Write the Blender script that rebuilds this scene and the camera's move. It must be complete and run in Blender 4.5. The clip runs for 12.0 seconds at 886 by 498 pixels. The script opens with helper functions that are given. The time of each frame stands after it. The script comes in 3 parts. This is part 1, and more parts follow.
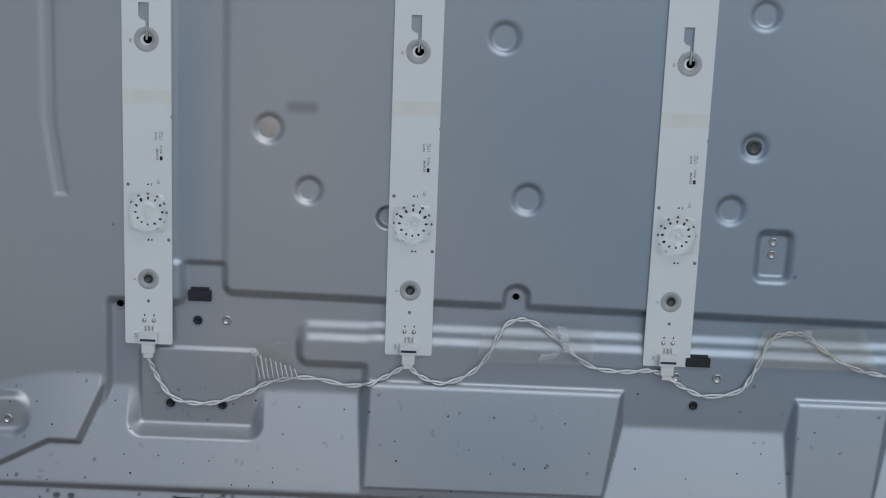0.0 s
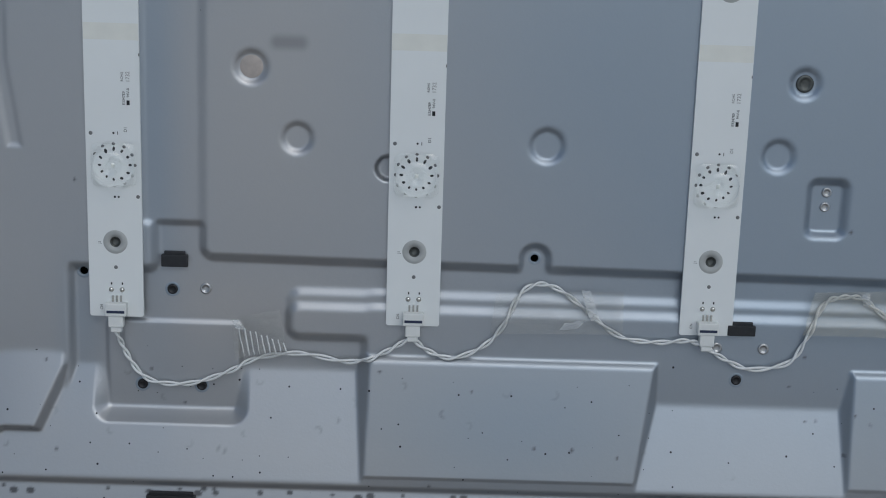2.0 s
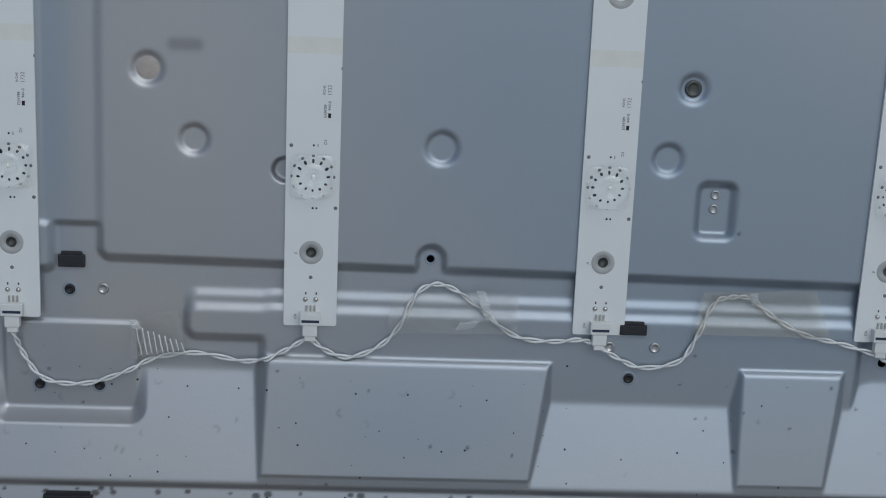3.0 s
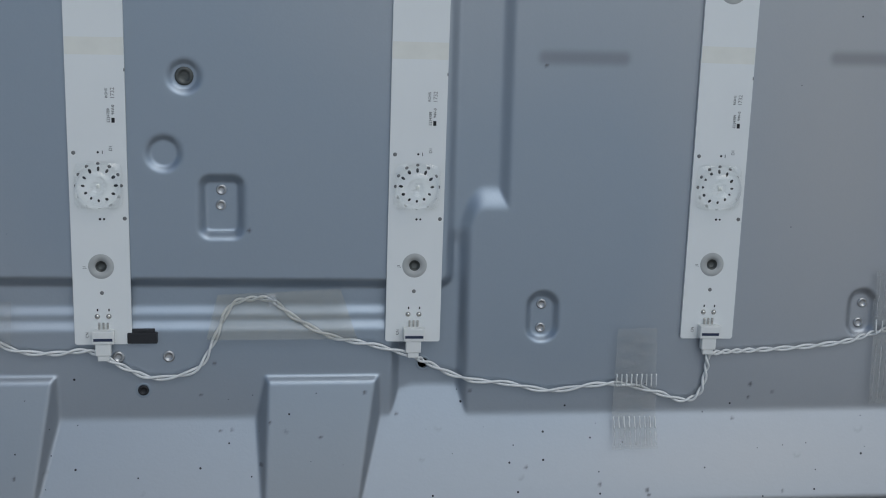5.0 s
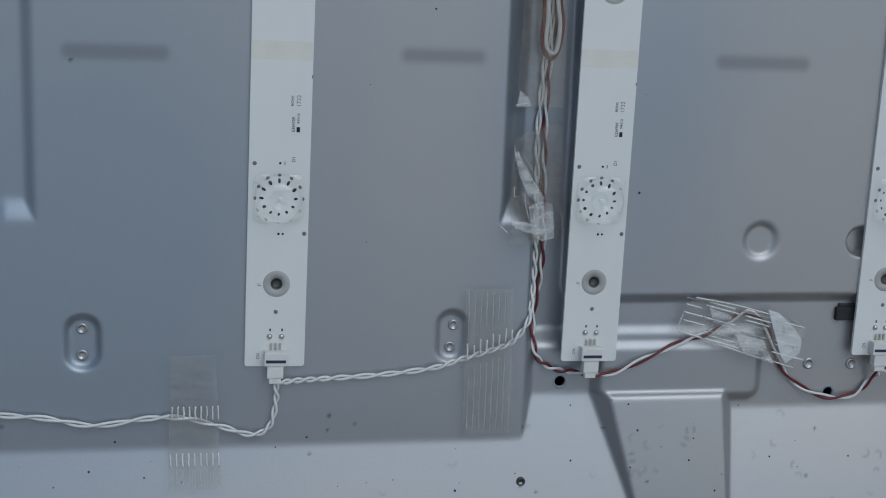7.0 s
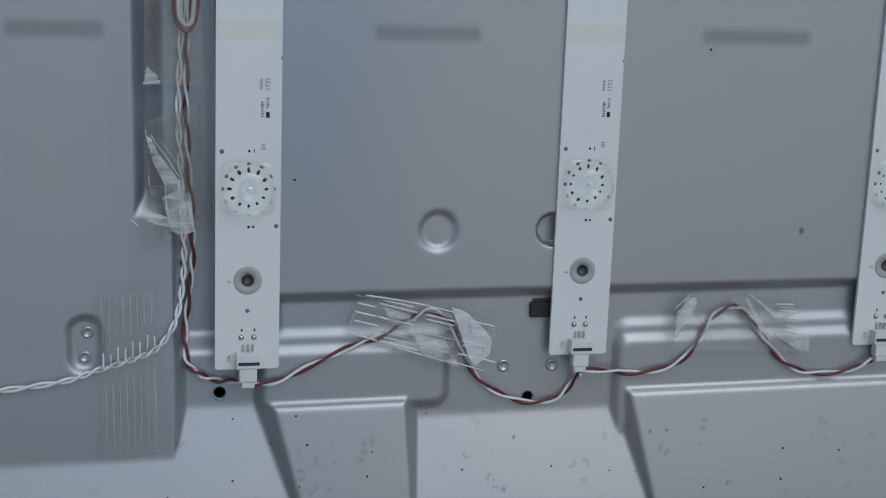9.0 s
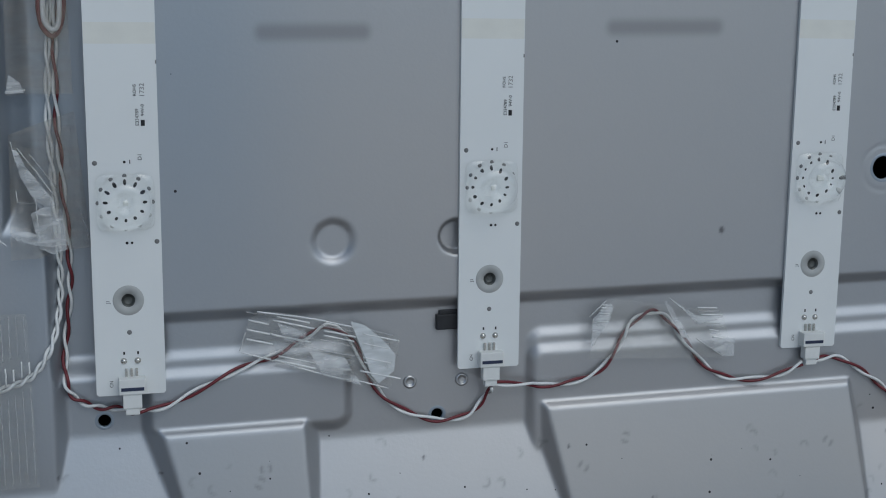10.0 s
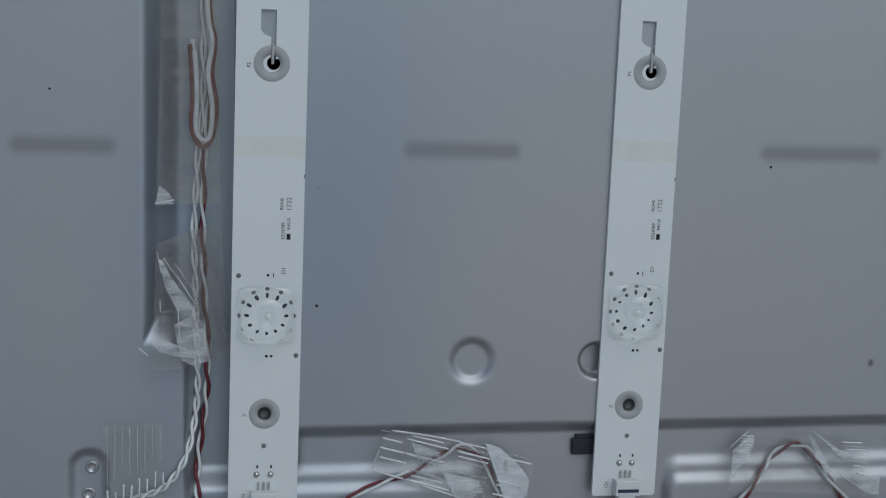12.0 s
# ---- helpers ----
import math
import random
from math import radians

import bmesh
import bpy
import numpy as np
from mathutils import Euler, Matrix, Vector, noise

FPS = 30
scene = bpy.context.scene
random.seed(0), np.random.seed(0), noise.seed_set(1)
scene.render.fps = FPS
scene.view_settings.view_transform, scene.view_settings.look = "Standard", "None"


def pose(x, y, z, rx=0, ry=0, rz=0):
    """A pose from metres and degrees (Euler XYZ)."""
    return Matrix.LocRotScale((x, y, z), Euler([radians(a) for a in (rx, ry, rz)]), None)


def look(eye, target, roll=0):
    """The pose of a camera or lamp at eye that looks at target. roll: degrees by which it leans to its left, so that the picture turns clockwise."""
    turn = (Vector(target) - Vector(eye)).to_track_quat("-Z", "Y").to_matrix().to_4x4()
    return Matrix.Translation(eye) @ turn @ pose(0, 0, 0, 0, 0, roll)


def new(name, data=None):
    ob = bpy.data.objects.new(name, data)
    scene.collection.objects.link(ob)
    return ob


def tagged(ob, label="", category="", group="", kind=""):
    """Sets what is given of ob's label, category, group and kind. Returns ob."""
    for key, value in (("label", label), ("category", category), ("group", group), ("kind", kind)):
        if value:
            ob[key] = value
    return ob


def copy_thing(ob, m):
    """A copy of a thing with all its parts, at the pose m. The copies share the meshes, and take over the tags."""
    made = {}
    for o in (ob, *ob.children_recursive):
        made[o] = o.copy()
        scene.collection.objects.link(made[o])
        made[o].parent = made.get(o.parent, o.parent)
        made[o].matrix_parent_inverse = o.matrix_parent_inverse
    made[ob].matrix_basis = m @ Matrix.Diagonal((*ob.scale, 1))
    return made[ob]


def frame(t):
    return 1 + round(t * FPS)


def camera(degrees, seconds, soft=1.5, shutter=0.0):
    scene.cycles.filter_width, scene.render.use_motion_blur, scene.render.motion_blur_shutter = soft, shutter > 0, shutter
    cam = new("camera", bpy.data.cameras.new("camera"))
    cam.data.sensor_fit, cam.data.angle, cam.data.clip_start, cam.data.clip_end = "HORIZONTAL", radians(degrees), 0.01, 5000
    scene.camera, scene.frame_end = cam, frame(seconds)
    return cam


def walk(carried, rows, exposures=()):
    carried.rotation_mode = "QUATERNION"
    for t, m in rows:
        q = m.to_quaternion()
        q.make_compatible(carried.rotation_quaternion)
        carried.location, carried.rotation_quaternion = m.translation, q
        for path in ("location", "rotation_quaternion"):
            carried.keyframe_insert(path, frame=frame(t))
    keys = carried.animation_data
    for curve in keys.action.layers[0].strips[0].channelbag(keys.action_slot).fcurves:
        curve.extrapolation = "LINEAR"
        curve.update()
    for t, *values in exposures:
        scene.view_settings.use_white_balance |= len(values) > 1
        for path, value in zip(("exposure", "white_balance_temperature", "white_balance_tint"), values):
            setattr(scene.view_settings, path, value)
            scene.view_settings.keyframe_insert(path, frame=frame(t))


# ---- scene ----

cam = camera(37.0, 12.0, soft=1.05)
PATH = [
    (0, (0.1190, -0.5450, 0.1391), (0.1278, 0.4313, -0.0773), 2.53),
    (0.5, (0.1215, -0.5236, 0.1248), (0.1386, 0.4501, -0.1021), 2.31),
    (1, (0.1126, -0.4953, 0.1222), (0.1150, 0.4785, -0.1049), 1.43),
    (1.5, (0.1129, -0.4849, 0.1074), (0.1218, 0.4912, -0.1097), 1.65),
    (2, (0.1130, -0.4818, 0.1083), (0.1301, 0.4942, -0.1087), 2.03),
    (2.5, (0.1100, -0.4871, 0.1115), (0.1541, 0.4899, -0.0970), 2.56),
    (2.7, (0.1132, -0.4890, 0.1107), (0.1737, 0.4856, -0.1047), 2.80),
    (4.3, (0.2463, -0.4804, 0.1108), (0.2990, 0.4958, -0.0997), 1.96),
    (4.5, (0.2539, -0.4786, 0.1007), (0.3312, 0.5009, -0.0852), 2.03),
    (5, (0.2880, -0.4681, 0.1028), (0.4024, 0.5046, -0.0990), 1.33),
    (5.5, (0.3289, -0.4556, 0.1000), (0.4726, 0.5147, -0.0944), 1.38),
    (6, (0.3637, -0.4475, 0.0976), (0.5393, 0.5218, -0.0744), 1.49),
    (6.5, (0.3895, -0.4391, 0.0980), (0.5646, 0.5258, -0.0978), 1.64),
    (7, (0.4186, -0.4334, 0.1028), (0.5994, 0.5291, -0.0998), 2.13),
    (7.5, (0.4471, -0.4238, 0.1043), (0.6358, 0.5344, -0.1106), 2.29),
    (7.7, (0.4609, -0.4228, 0.0977), (0.6527, 0.5391, -0.0970), 1.90),
    (9.3, (0.5289, -0.4012, 0.0886), (0.7733, 0.5500, -0.0999), 0.96),
    (9.5, (0.5366, -0.3967, 0.0911), (0.7886, 0.5501, -0.1090), 0.68),
    (10, (0.5487, -0.3909, 0.0817), (0.7935, 0.5629, -0.0922), -0.24),
    (10.5, (0.5550, -0.3911, 0.0813), (0.8042, 0.5634, -0.0826), -0.18),
    (11, (0.5574, -0.3846, 0.0777), (0.7744, 0.5821, -0.0580), -0.43),
    (11.5, (0.5531, -0.3813, 0.0750), (0.7310, 0.5949, -0.0488), -0.51),
    (12, (0.5348, -0.3763, 0.1028), (0.7164, 0.5968, -0.0387), 1.69),
]
walk(cam, [(t, look(eye, target, roll)) for t, eye, target, roll in PATH], exposures=[(0, 0.0, 5720, 4), (4.5, -0.02, 5720, 4), (9.5, -0.04, 5600, 3), (12, -0.14, 5600, 3)])

# ---------------------------------------------------------------- daylight
SUN_DIR = Vector((0.24, -0.60, 0.74)).normalized()
world = bpy.data.worlds.new("sky")
scene.world = world
world.use_nodes = True
wn = world.node_tree.nodes
sky = wn.new("ShaderNodeTexSky")
sky.sky_type = "NISHITA"
sky.sun_disc = False
sky.sun_elevation = math.asin(SUN_DIR.z)
sky.sun_rotation = math.atan2(SUN_DIR.x, SUN_DIR.y)
sky.dust_density = 3.0
world.node_tree.links.new(sky.outputs[0], wn["Background"].inputs[0])
wn["Background"].inputs[1].default_value = 0.075
sun_data = bpy.data.lights.new("sun", "SUN")
sun_data.energy = 0.8
sun_data.angle = radians(64)
sun_data.color = (1.0, 0.97, 0.93)
sun = new("sun", sun_data)
sun.matrix_world = look(SUN_DIR * 3, (0, 0, 0))


# ---------------------------------------------------------------- materials
def material(name, color, rough=0.5, metal=0.0, vary=0.0, scale=40.0, bump=0.0, bump_scale=400.0, spec=0.5):
    m = bpy.data.materials.new(name)
    m.use_nodes = True
    n, k = m.node_tree.nodes, m.node_tree.links
    b = n["Principled BSDF"]
    b.inputs["Base Color"].default_value = (*color, 1)
    b.inputs["Roughness"].default_value = rough
    b.inputs["Metallic"].default_value = metal
    b.inputs["Specular IOR Level"].default_value = spec
    co = n.new("ShaderNodeTexCoord")
    if vary:
        t = n.new("ShaderNodeTexNoise")
        t.inputs["Scale"].default_value, t.inputs["Detail"].default_value = scale, 6
        k.new(co.outputs["Object"], t.inputs["Vector"])
        r = n.new("ShaderNodeMapRange")
        r.inputs["From Min"].default_value, r.inputs["From Max"].default_value = 0.3, 0.7
        r.inputs["To Min"].default_value, r.inputs["To Max"].default_value = 1 - vary, 1 + vary
        k.new(t.outputs["Fac"], r.inputs["Value"])
        x = n.new("ShaderNodeVectorMath")
        x.operation = "SCALE"
        x.inputs[0].default_value = color
        k.new(r.outputs["Result"], x.inputs["Scale"])
        k.new(x.outputs["Vector"], b.inputs["Base Color"])
    if bump:
        t = n.new("ShaderNodeTexNoise")
        t.inputs["Scale"].default_value, t.inputs["Detail"].default_value = bump_scale, 4
        k.new(co.outputs["Object"], t.inputs["Vector"])
        p = n.new("ShaderNodeBump")
        p.inputs["Strength"].default_value, p.inputs["Distance"].default_value = bump, 0.0005
        k.new(t.outputs["Fac"], p.inputs["Height"])
        k.new(p.outputs["Normal"], b.inputs["Normal"])
    return m


def sheet_metal():
    """Galvanised sheet: soft mottling, broad painted reflections, faint spangle, speckles of dirt and old scuffs."""
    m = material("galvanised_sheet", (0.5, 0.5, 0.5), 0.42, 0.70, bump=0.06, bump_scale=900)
    n, k = m.node_tree.nodes, m.node_tree.links
    b = n["Principled BSDF"]
    co = n.new("ShaderNodeTexCoord")
    big = n.new("ShaderNodeTexNoise")
    big.inputs["Scale"].default_value, big.inputs["Detail"].default_value = 4.2, 3
    fine = n.new("ShaderNodeTexNoise")
    fine.inputs["Scale"].default_value, fine.inputs["Detail"].default_value = 260, 3
    spots = n.new("ShaderNodeTexVoronoi")
    spots.inputs["Scale"].default_value = 62
    for t in (big, fine):
        k.new(co.outputs["Object"], t.inputs["Vector"])
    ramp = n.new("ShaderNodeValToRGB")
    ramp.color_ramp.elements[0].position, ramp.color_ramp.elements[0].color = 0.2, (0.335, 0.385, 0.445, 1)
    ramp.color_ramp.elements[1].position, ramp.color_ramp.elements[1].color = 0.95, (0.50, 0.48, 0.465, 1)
    # broad darker blue and lighter warm areas, painted in place of uneven reflections
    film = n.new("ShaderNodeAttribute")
    film.attribute_name = "light_tone"
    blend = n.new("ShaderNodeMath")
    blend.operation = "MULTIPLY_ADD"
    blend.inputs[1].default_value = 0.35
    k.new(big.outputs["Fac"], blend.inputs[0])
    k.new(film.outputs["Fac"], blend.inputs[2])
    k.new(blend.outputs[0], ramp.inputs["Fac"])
    stain = n.new("ShaderNodeAttribute")
    stain.attribute_name = "stain"
    mix = n.new("ShaderNodeMix")
    mix.data_type = "RGBA"
    k.new(stain.outputs["Fac"], mix.inputs["Factor"])
    k.new(ramp.outputs["Color"], mix.inputs["A"])
    mix.inputs["B"].default_value = (0.11, 0.11, 0.115, 1)
    # crisp black specks, thickest along the lower flange
    apart = n.new("ShaderNodeSeparateXYZ")
    flat = n.new("ShaderNodeCombineXYZ")
    k.new(co.outputs["Object"], apart.inputs[0])
    k.new(apart.outputs["X"], flat.inputs["X"])
    k.new(apart.outputs["Z"], flat.inputs["Y"])
    spots.voronoi_dimensions = "2D"
    spots.inputs["Scale"].default_value = 95
    k.new(flat.outputs[0], spots.inputs["Vector"])
    pick = n.new("ShaderNodeSeparateColor")
    k.new(spots.outputs["Color"], pick.inputs[0])
    size = n.new("ShaderNodeMath")
    size.operation = "MULTIPLY_ADD"
    k.new(pick.outputs["Green"], size.inputs[0])
    size.inputs[1].default_value, size.inputs[2].default_value = 0.034, 0.008
    small = n.new("ShaderNodeMath")
    small.operation = "LESS_THAN"
    k.new(spots.outputs["Distance"], small.inputs[0])
    k.new(size.outputs[0], small.inputs[1])
    dirt = n.new("ShaderNodeAttribute")
    dirt.attribute_name = "dirt"
    chosen = n.new("ShaderNodeMath")
    chosen.operation = "LESS_THAN"
    k.new(pick.outputs["Red"], chosen.inputs[0])
    k.new(dirt.outputs["Fac"], chosen.inputs[1])
    both = n.new("ShaderNodeMath")
    both.operation = "MULTIPLY"
    k.new(small.outputs[0], both.inputs[0])
    k.new(chosen.outputs[0], both.inputs[1])
    speck = n.new("ShaderNodeMix")
    speck.data_type = "RGBA"
    k.new(both.outputs[0], speck.inputs["Factor"])
    k.new(mix.outputs["Result"], speck.inputs["A"])
    speck.inputs["B"].default_value = (0.03, 0.03, 0.035, 1)
    k.new(speck.outputs["Result"], b.inputs["Base Color"])
    rr = n.new("ShaderNodeMapRange")
    rr.inputs["To Min"].default_value, rr.inputs["To Max"].default_value = 0.36, 0.48
    k.new(fine.outputs["Fac"], rr.inputs["Value"])
    k.new(rr.outputs["Result"], b.inputs["Roughness"])
    return m


def clear_film(name, tint, haze, stripes=0.0, scale=230.0, angle=0.0, rough=0.22, mottled=0.0, sheen=0.5):
    """Clear plastic: mostly see-through, with a gloss and, where stripes are asked for, milky ridges."""
    m = bpy.data.materials.new(name)
    m.use_nodes = True
    n, k = m.node_tree.nodes, m.node_tree.links
    b = n["Principled BSDF"]
    b.inputs["Base Color"].default_value = (*tint, 1)
    b.inputs["Roughness"].default_value = rough
    clear = n.new("ShaderNodeBsdfTransparent")
    mix = n.new("ShaderNodeMixShader")
    k.new(clear.outputs[0], mix.inputs[1])
    k.new(b.outputs[0], mix.inputs[2])
    gloss = n.new("ShaderNodeBsdfGlossy")
    gloss.inputs["Roughness"].default_value = rough
    edge = n.new("ShaderNodeFresnel")
    edge.inputs["IOR"].default_value = 1.5
    coat = n.new("ShaderNodeMixShader")
    weak = n.new("ShaderNodeMath")
    weak.operation = "MULTIPLY"
    weak.inputs[1].default_value = sheen
    k.new(edge.outputs[0], weak.inputs[0])
    k.new(weak.outputs[0], coat.inputs[0])
    k.new(mix.outputs[0], coat.inputs[1])
    k.new(gloss.outputs[0], coat.inputs[2])
    k.new(coat.outputs[0], n["Material Output"].inputs["Surface"])
    mix.inputs[0].default_value = haze
    uv = n.new("ShaderNodeUVMap")
    uv.uv_map = "film"
    noise_tex = n.new("ShaderNodeTexNoise")
    noise_tex.inputs["Scale"].default_value = 7
    k.new(uv.outputs[0], noise_tex.inputs["Vector"])
    if mottled:
        co = n.new("ShaderNodeTexCoord")
        stretch = n.new("ShaderNodeMapping")
        stretch.inputs["Rotation"].default_value = (0, 0.3, 0)
        stretch.inputs["Scale"].default_value = (110, 110, 420)
        k.new(co.outputs["Object"], stretch.inputs["Vector"])
        noise_tex.inputs["Scale"].default_value = 1.0
        k.new(stretch.outputs[0], noise_tex.inputs["Vector"])
        spread = n.new("ShaderNodeMapRange")
        spread.inputs["From Min"].default_value, spread.inputs["From Max"].default_value = 0.35, 0.68
        spread.inputs["To Min"].default_value, spread.inputs["To Max"].default_value = haze, mottled
        k.new(noise_tex.outputs["Fac"], spread.inputs["Value"])
        k.new(spread.outputs[0], mix.inputs[0])
    if stripes:
        wave = n.new("ShaderNodeTexWave")
        wave.inputs["Scale"].default_value = scale
        wave.inputs["Distortion"].default_value = 1.2
        wave.inputs["Detail Scale"].default_value = 0.6
        mapping = n.new("ShaderNodeMapping")
        mapping.inputs["Rotation"].default_value = (0, 0, angle)
        k.new(uv.outputs[0], mapping.inputs["Vector"])
        k.new(mapping.outputs[0], wave.inputs["Vector"])
        sharp = n.new("ShaderNodeMapRange")
        sharp.inputs["From Min"].default_value, sharp.inputs["From Max"].default_value = 0.62, 0.9
        k.new(wave.outputs["Fac"], sharp.inputs["Value"])
        patch = n.new("ShaderNodeMapRange")
        patch.inputs["From Min"].default_value, patch.inputs["From Max"].default_value = 0.42, 0.62
        patch.inputs["To Max"].default_value = stripes
        k.new(noise_tex.outputs["Fac"], patch.inputs["Value"])
        mul = n.new("ShaderNodeMath")
        mul.operation = "MULTIPLY_ADD"
        k.new(sharp.outputs[0], mul.inputs[0])
        k.new(patch.outputs[0], mul.inputs[1])
        mul.inputs[2].default_value = haze
        k.new(mul.outputs[0], mix.inputs[0])
    return m


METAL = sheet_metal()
STEEL = material("zinc_screw", (0.5, 0.5, 0.5), 0.3, 0.9, vary=0.15, scale=900)
BLACK = material("black_rubber", (0.012, 0.012, 0.014), 0.5, vary=0.2, scale=300)
BLACK_FOAM = material("black_plastic", (0.016, 0.017, 0.02), 0.6, vary=0.2, scale=500, bump=0.2)
BOARD = material("white_solder_mask", (0.74, 0.76, 0.755), 0.45, vary=0.02, scale=30, bump=0.03, bump_scale=700)
AGED = material("yellowed_solder_mask", (0.72, 0.72, 0.665), 0.5, vary=0.05, scale=120)
WASHER = material("grey_washer", (0.40, 0.41, 0.40), 0.55, vary=0.05, scale=300)
BUSH = material("dull_bushing", (0.09, 0.095, 0.09), 0.4, 0.5, vary=0.2, scale=700)
INK = material("black_ink", (0.015, 0.015, 0.018), 0.8)
FAINT_INK = material("faint_dot", (0.52, 0.53, 0.52), 0.6, vary=0.1, scale=900)
GREY_INK = material("grey_dot", (0.17, 0.17, 0.17), 0.6, vary=0.2, scale=900)
NYLON = material("white_nylon", (0.72, 0.73, 0.71), 0.4, vary=0.03, scale=200)
SLOT = material("dark_blue_slot", (0.02, 0.03, 0.07), 0.5)
SOLDER = material("solder", (0.55, 0.54, 0.5), 0.25, 0.9, vary=0.2, scale=900)
WIRE_WHITE = material("white_wire_sheath", (0.74, 0.75, 0.74), 0.45, vary=0.05, scale=200)
WIRE_RED = material("red_wire_sheath", (0.135, 0.015, 0.022), 0.45, vary=0.1, scale=200)
LENS = clear_film("clear_lens_plastic", (0.88, 0.89, 0.89), 0.06, rough=0.05, sheen=1.0)
def moulded_glass(name):
    """Clear moulded plastic that bends what lies under it."""
    m = bpy.data.materials.new(name)
    m.use_nodes = True
    b = m.node_tree.nodes["Principled BSDF"]
    b.inputs["Base Color"].default_value = (0.97, 0.98, 0.98, 1)
    b.inputs["Roughness"].default_value = 0.03
    b.inputs["IOR"].default_value = 1.16
    b.inputs["Coat Weight"].default_value = 1.0
    b.inputs["Coat IOR"].default_value = 1.6
    b.inputs["Coat Roughness"].default_value = 0.04
    b.inputs["Transmission Weight"].default_value = 1.0
    return m


DOME = moulded_glass("moulded_lens")
EMITTER = material("led_die", (0.70, 0.71, 0.66), 0.4)
TAN = material("tan_paint", (0.43, 0.38, 0.345), 0.5, 0.2, vary=0.1, scale=400)
TABLE = material("workbench", (0.16, 0.13, 0.10), 0.6, vary=0.25, scale=14)
GROUND = material("pale_concrete", (0.68, 0.67, 0.65), 0.8, vary=0.08, scale=3)
CEILING = material("ceiling_paint", (0.46, 0.49, 0.53), 0.8, vary=0.05, scale=6)
WALL = material("wall_paint", (0.5, 0.5, 0.48), 0.8, vary=0.05, scale=6)
TAPE = clear_film("clear_tape", (0.62, 0.61, 0.55), 0.07, mottled=0.2)
TAPE_YELLOW = clear_film("yellowed_tape", (0.55, 0.52, 0.40), 0.22)
TAPE_WARM = clear_film("aged_clear_tape", (0.42, 0.38, 0.31), 0.12, mottled=0.3)
MILKY = clear_film("milky_tape", (0.88, 0.90, 0.90), 0.08, mottled=0.42)
DENSE = clear_film("whitened_tape", (0.86, 0.89, 0.9), 0.45, mottled=0.72)
RIDGE = clear_film("tape_ridge", (0.9, 0.91, 0.9), 0.72, sheen=0.1)
FAINT_RIDGE = clear_film("faint_tape_ridge", (0.8, 0.81, 0.8), 0.22, sheen=0.1)
FOLD = clear_film("tape_fold", (0.9, 0.91, 0.9), 0.5, rough=0.12, sheen=0.1)


# ---------------------------------------------------------------- the pressed sheet: heights in millimetres
def step01(v):
    v = np.clip(v, 0, 1)
    return v * v * (3 - 2 * v)


def box_distance(x, z, x0, x1, z0, z1, r):
    qx = np.abs(x - (x0 + x1) / 2) - (x1 - x0) / 2 + r
    qz = np.abs(z - (z0 + z1) / 2) - (z1 - z0) / 2 + r
    return np.hypot(np.maximum(qx, 0), np.maximum(qz, 0)) + np.minimum(np.maximum(qx, qz), 0) - r


def inside(d, wall):
    """1 within, 0 without, over a flank of that width."""
    return step01(0.5 - d / wall)


def soft_max(a, b, k):
    h = np.clip(0.5 + 0.5 * (a - b) / k, 0, 1)
    return b * (1 - h) + a * h + k * h * (1 - h)


FAR = 900.0
PITCH = 110.8
SHIFT = (-0.00, -0.00, -0.04, 0.27, 0.59, -0.32, -1.10, 0.36)
LEAN = (-0.0034, -0.0046, -0.0040, 0.0099, 0.0145, 0.0108, 0.0139, 0.0206)
RAISE = (0.20, -0.05, -0.32, -0.17, -0.02, -0.04, 0.45, -0.46)
DIMPLES = [(49.8, 66.4, 4.9), (66.8, 41.0, 4.5), (145.4, 107.5, 5.2), (158.4, 41.0, 5.2), (251, 121, 4.8), (251.3, 66.8, 4.4), (243.8, 39.9, 4.8),
           (614.8, 14.5, 5.2)]
CUPS = [(100.2, 30.8, 3.9), (653.2, 14.2, 4.6)]
THROUGH = [(20.2, -18.2, 1.9), (8.7, -55.6, 1.9), (31.2, -55.6, 1.9), (235.1, -46.5, 1.9), (336.9, -38.4, 1.9), (545.2, -37.8, 1.9),
           (647.6, -43.4, 1.9), (801.4, 30.8, 3.9), (156, -2, 1.5), (-13, -12.1, 1.6)]


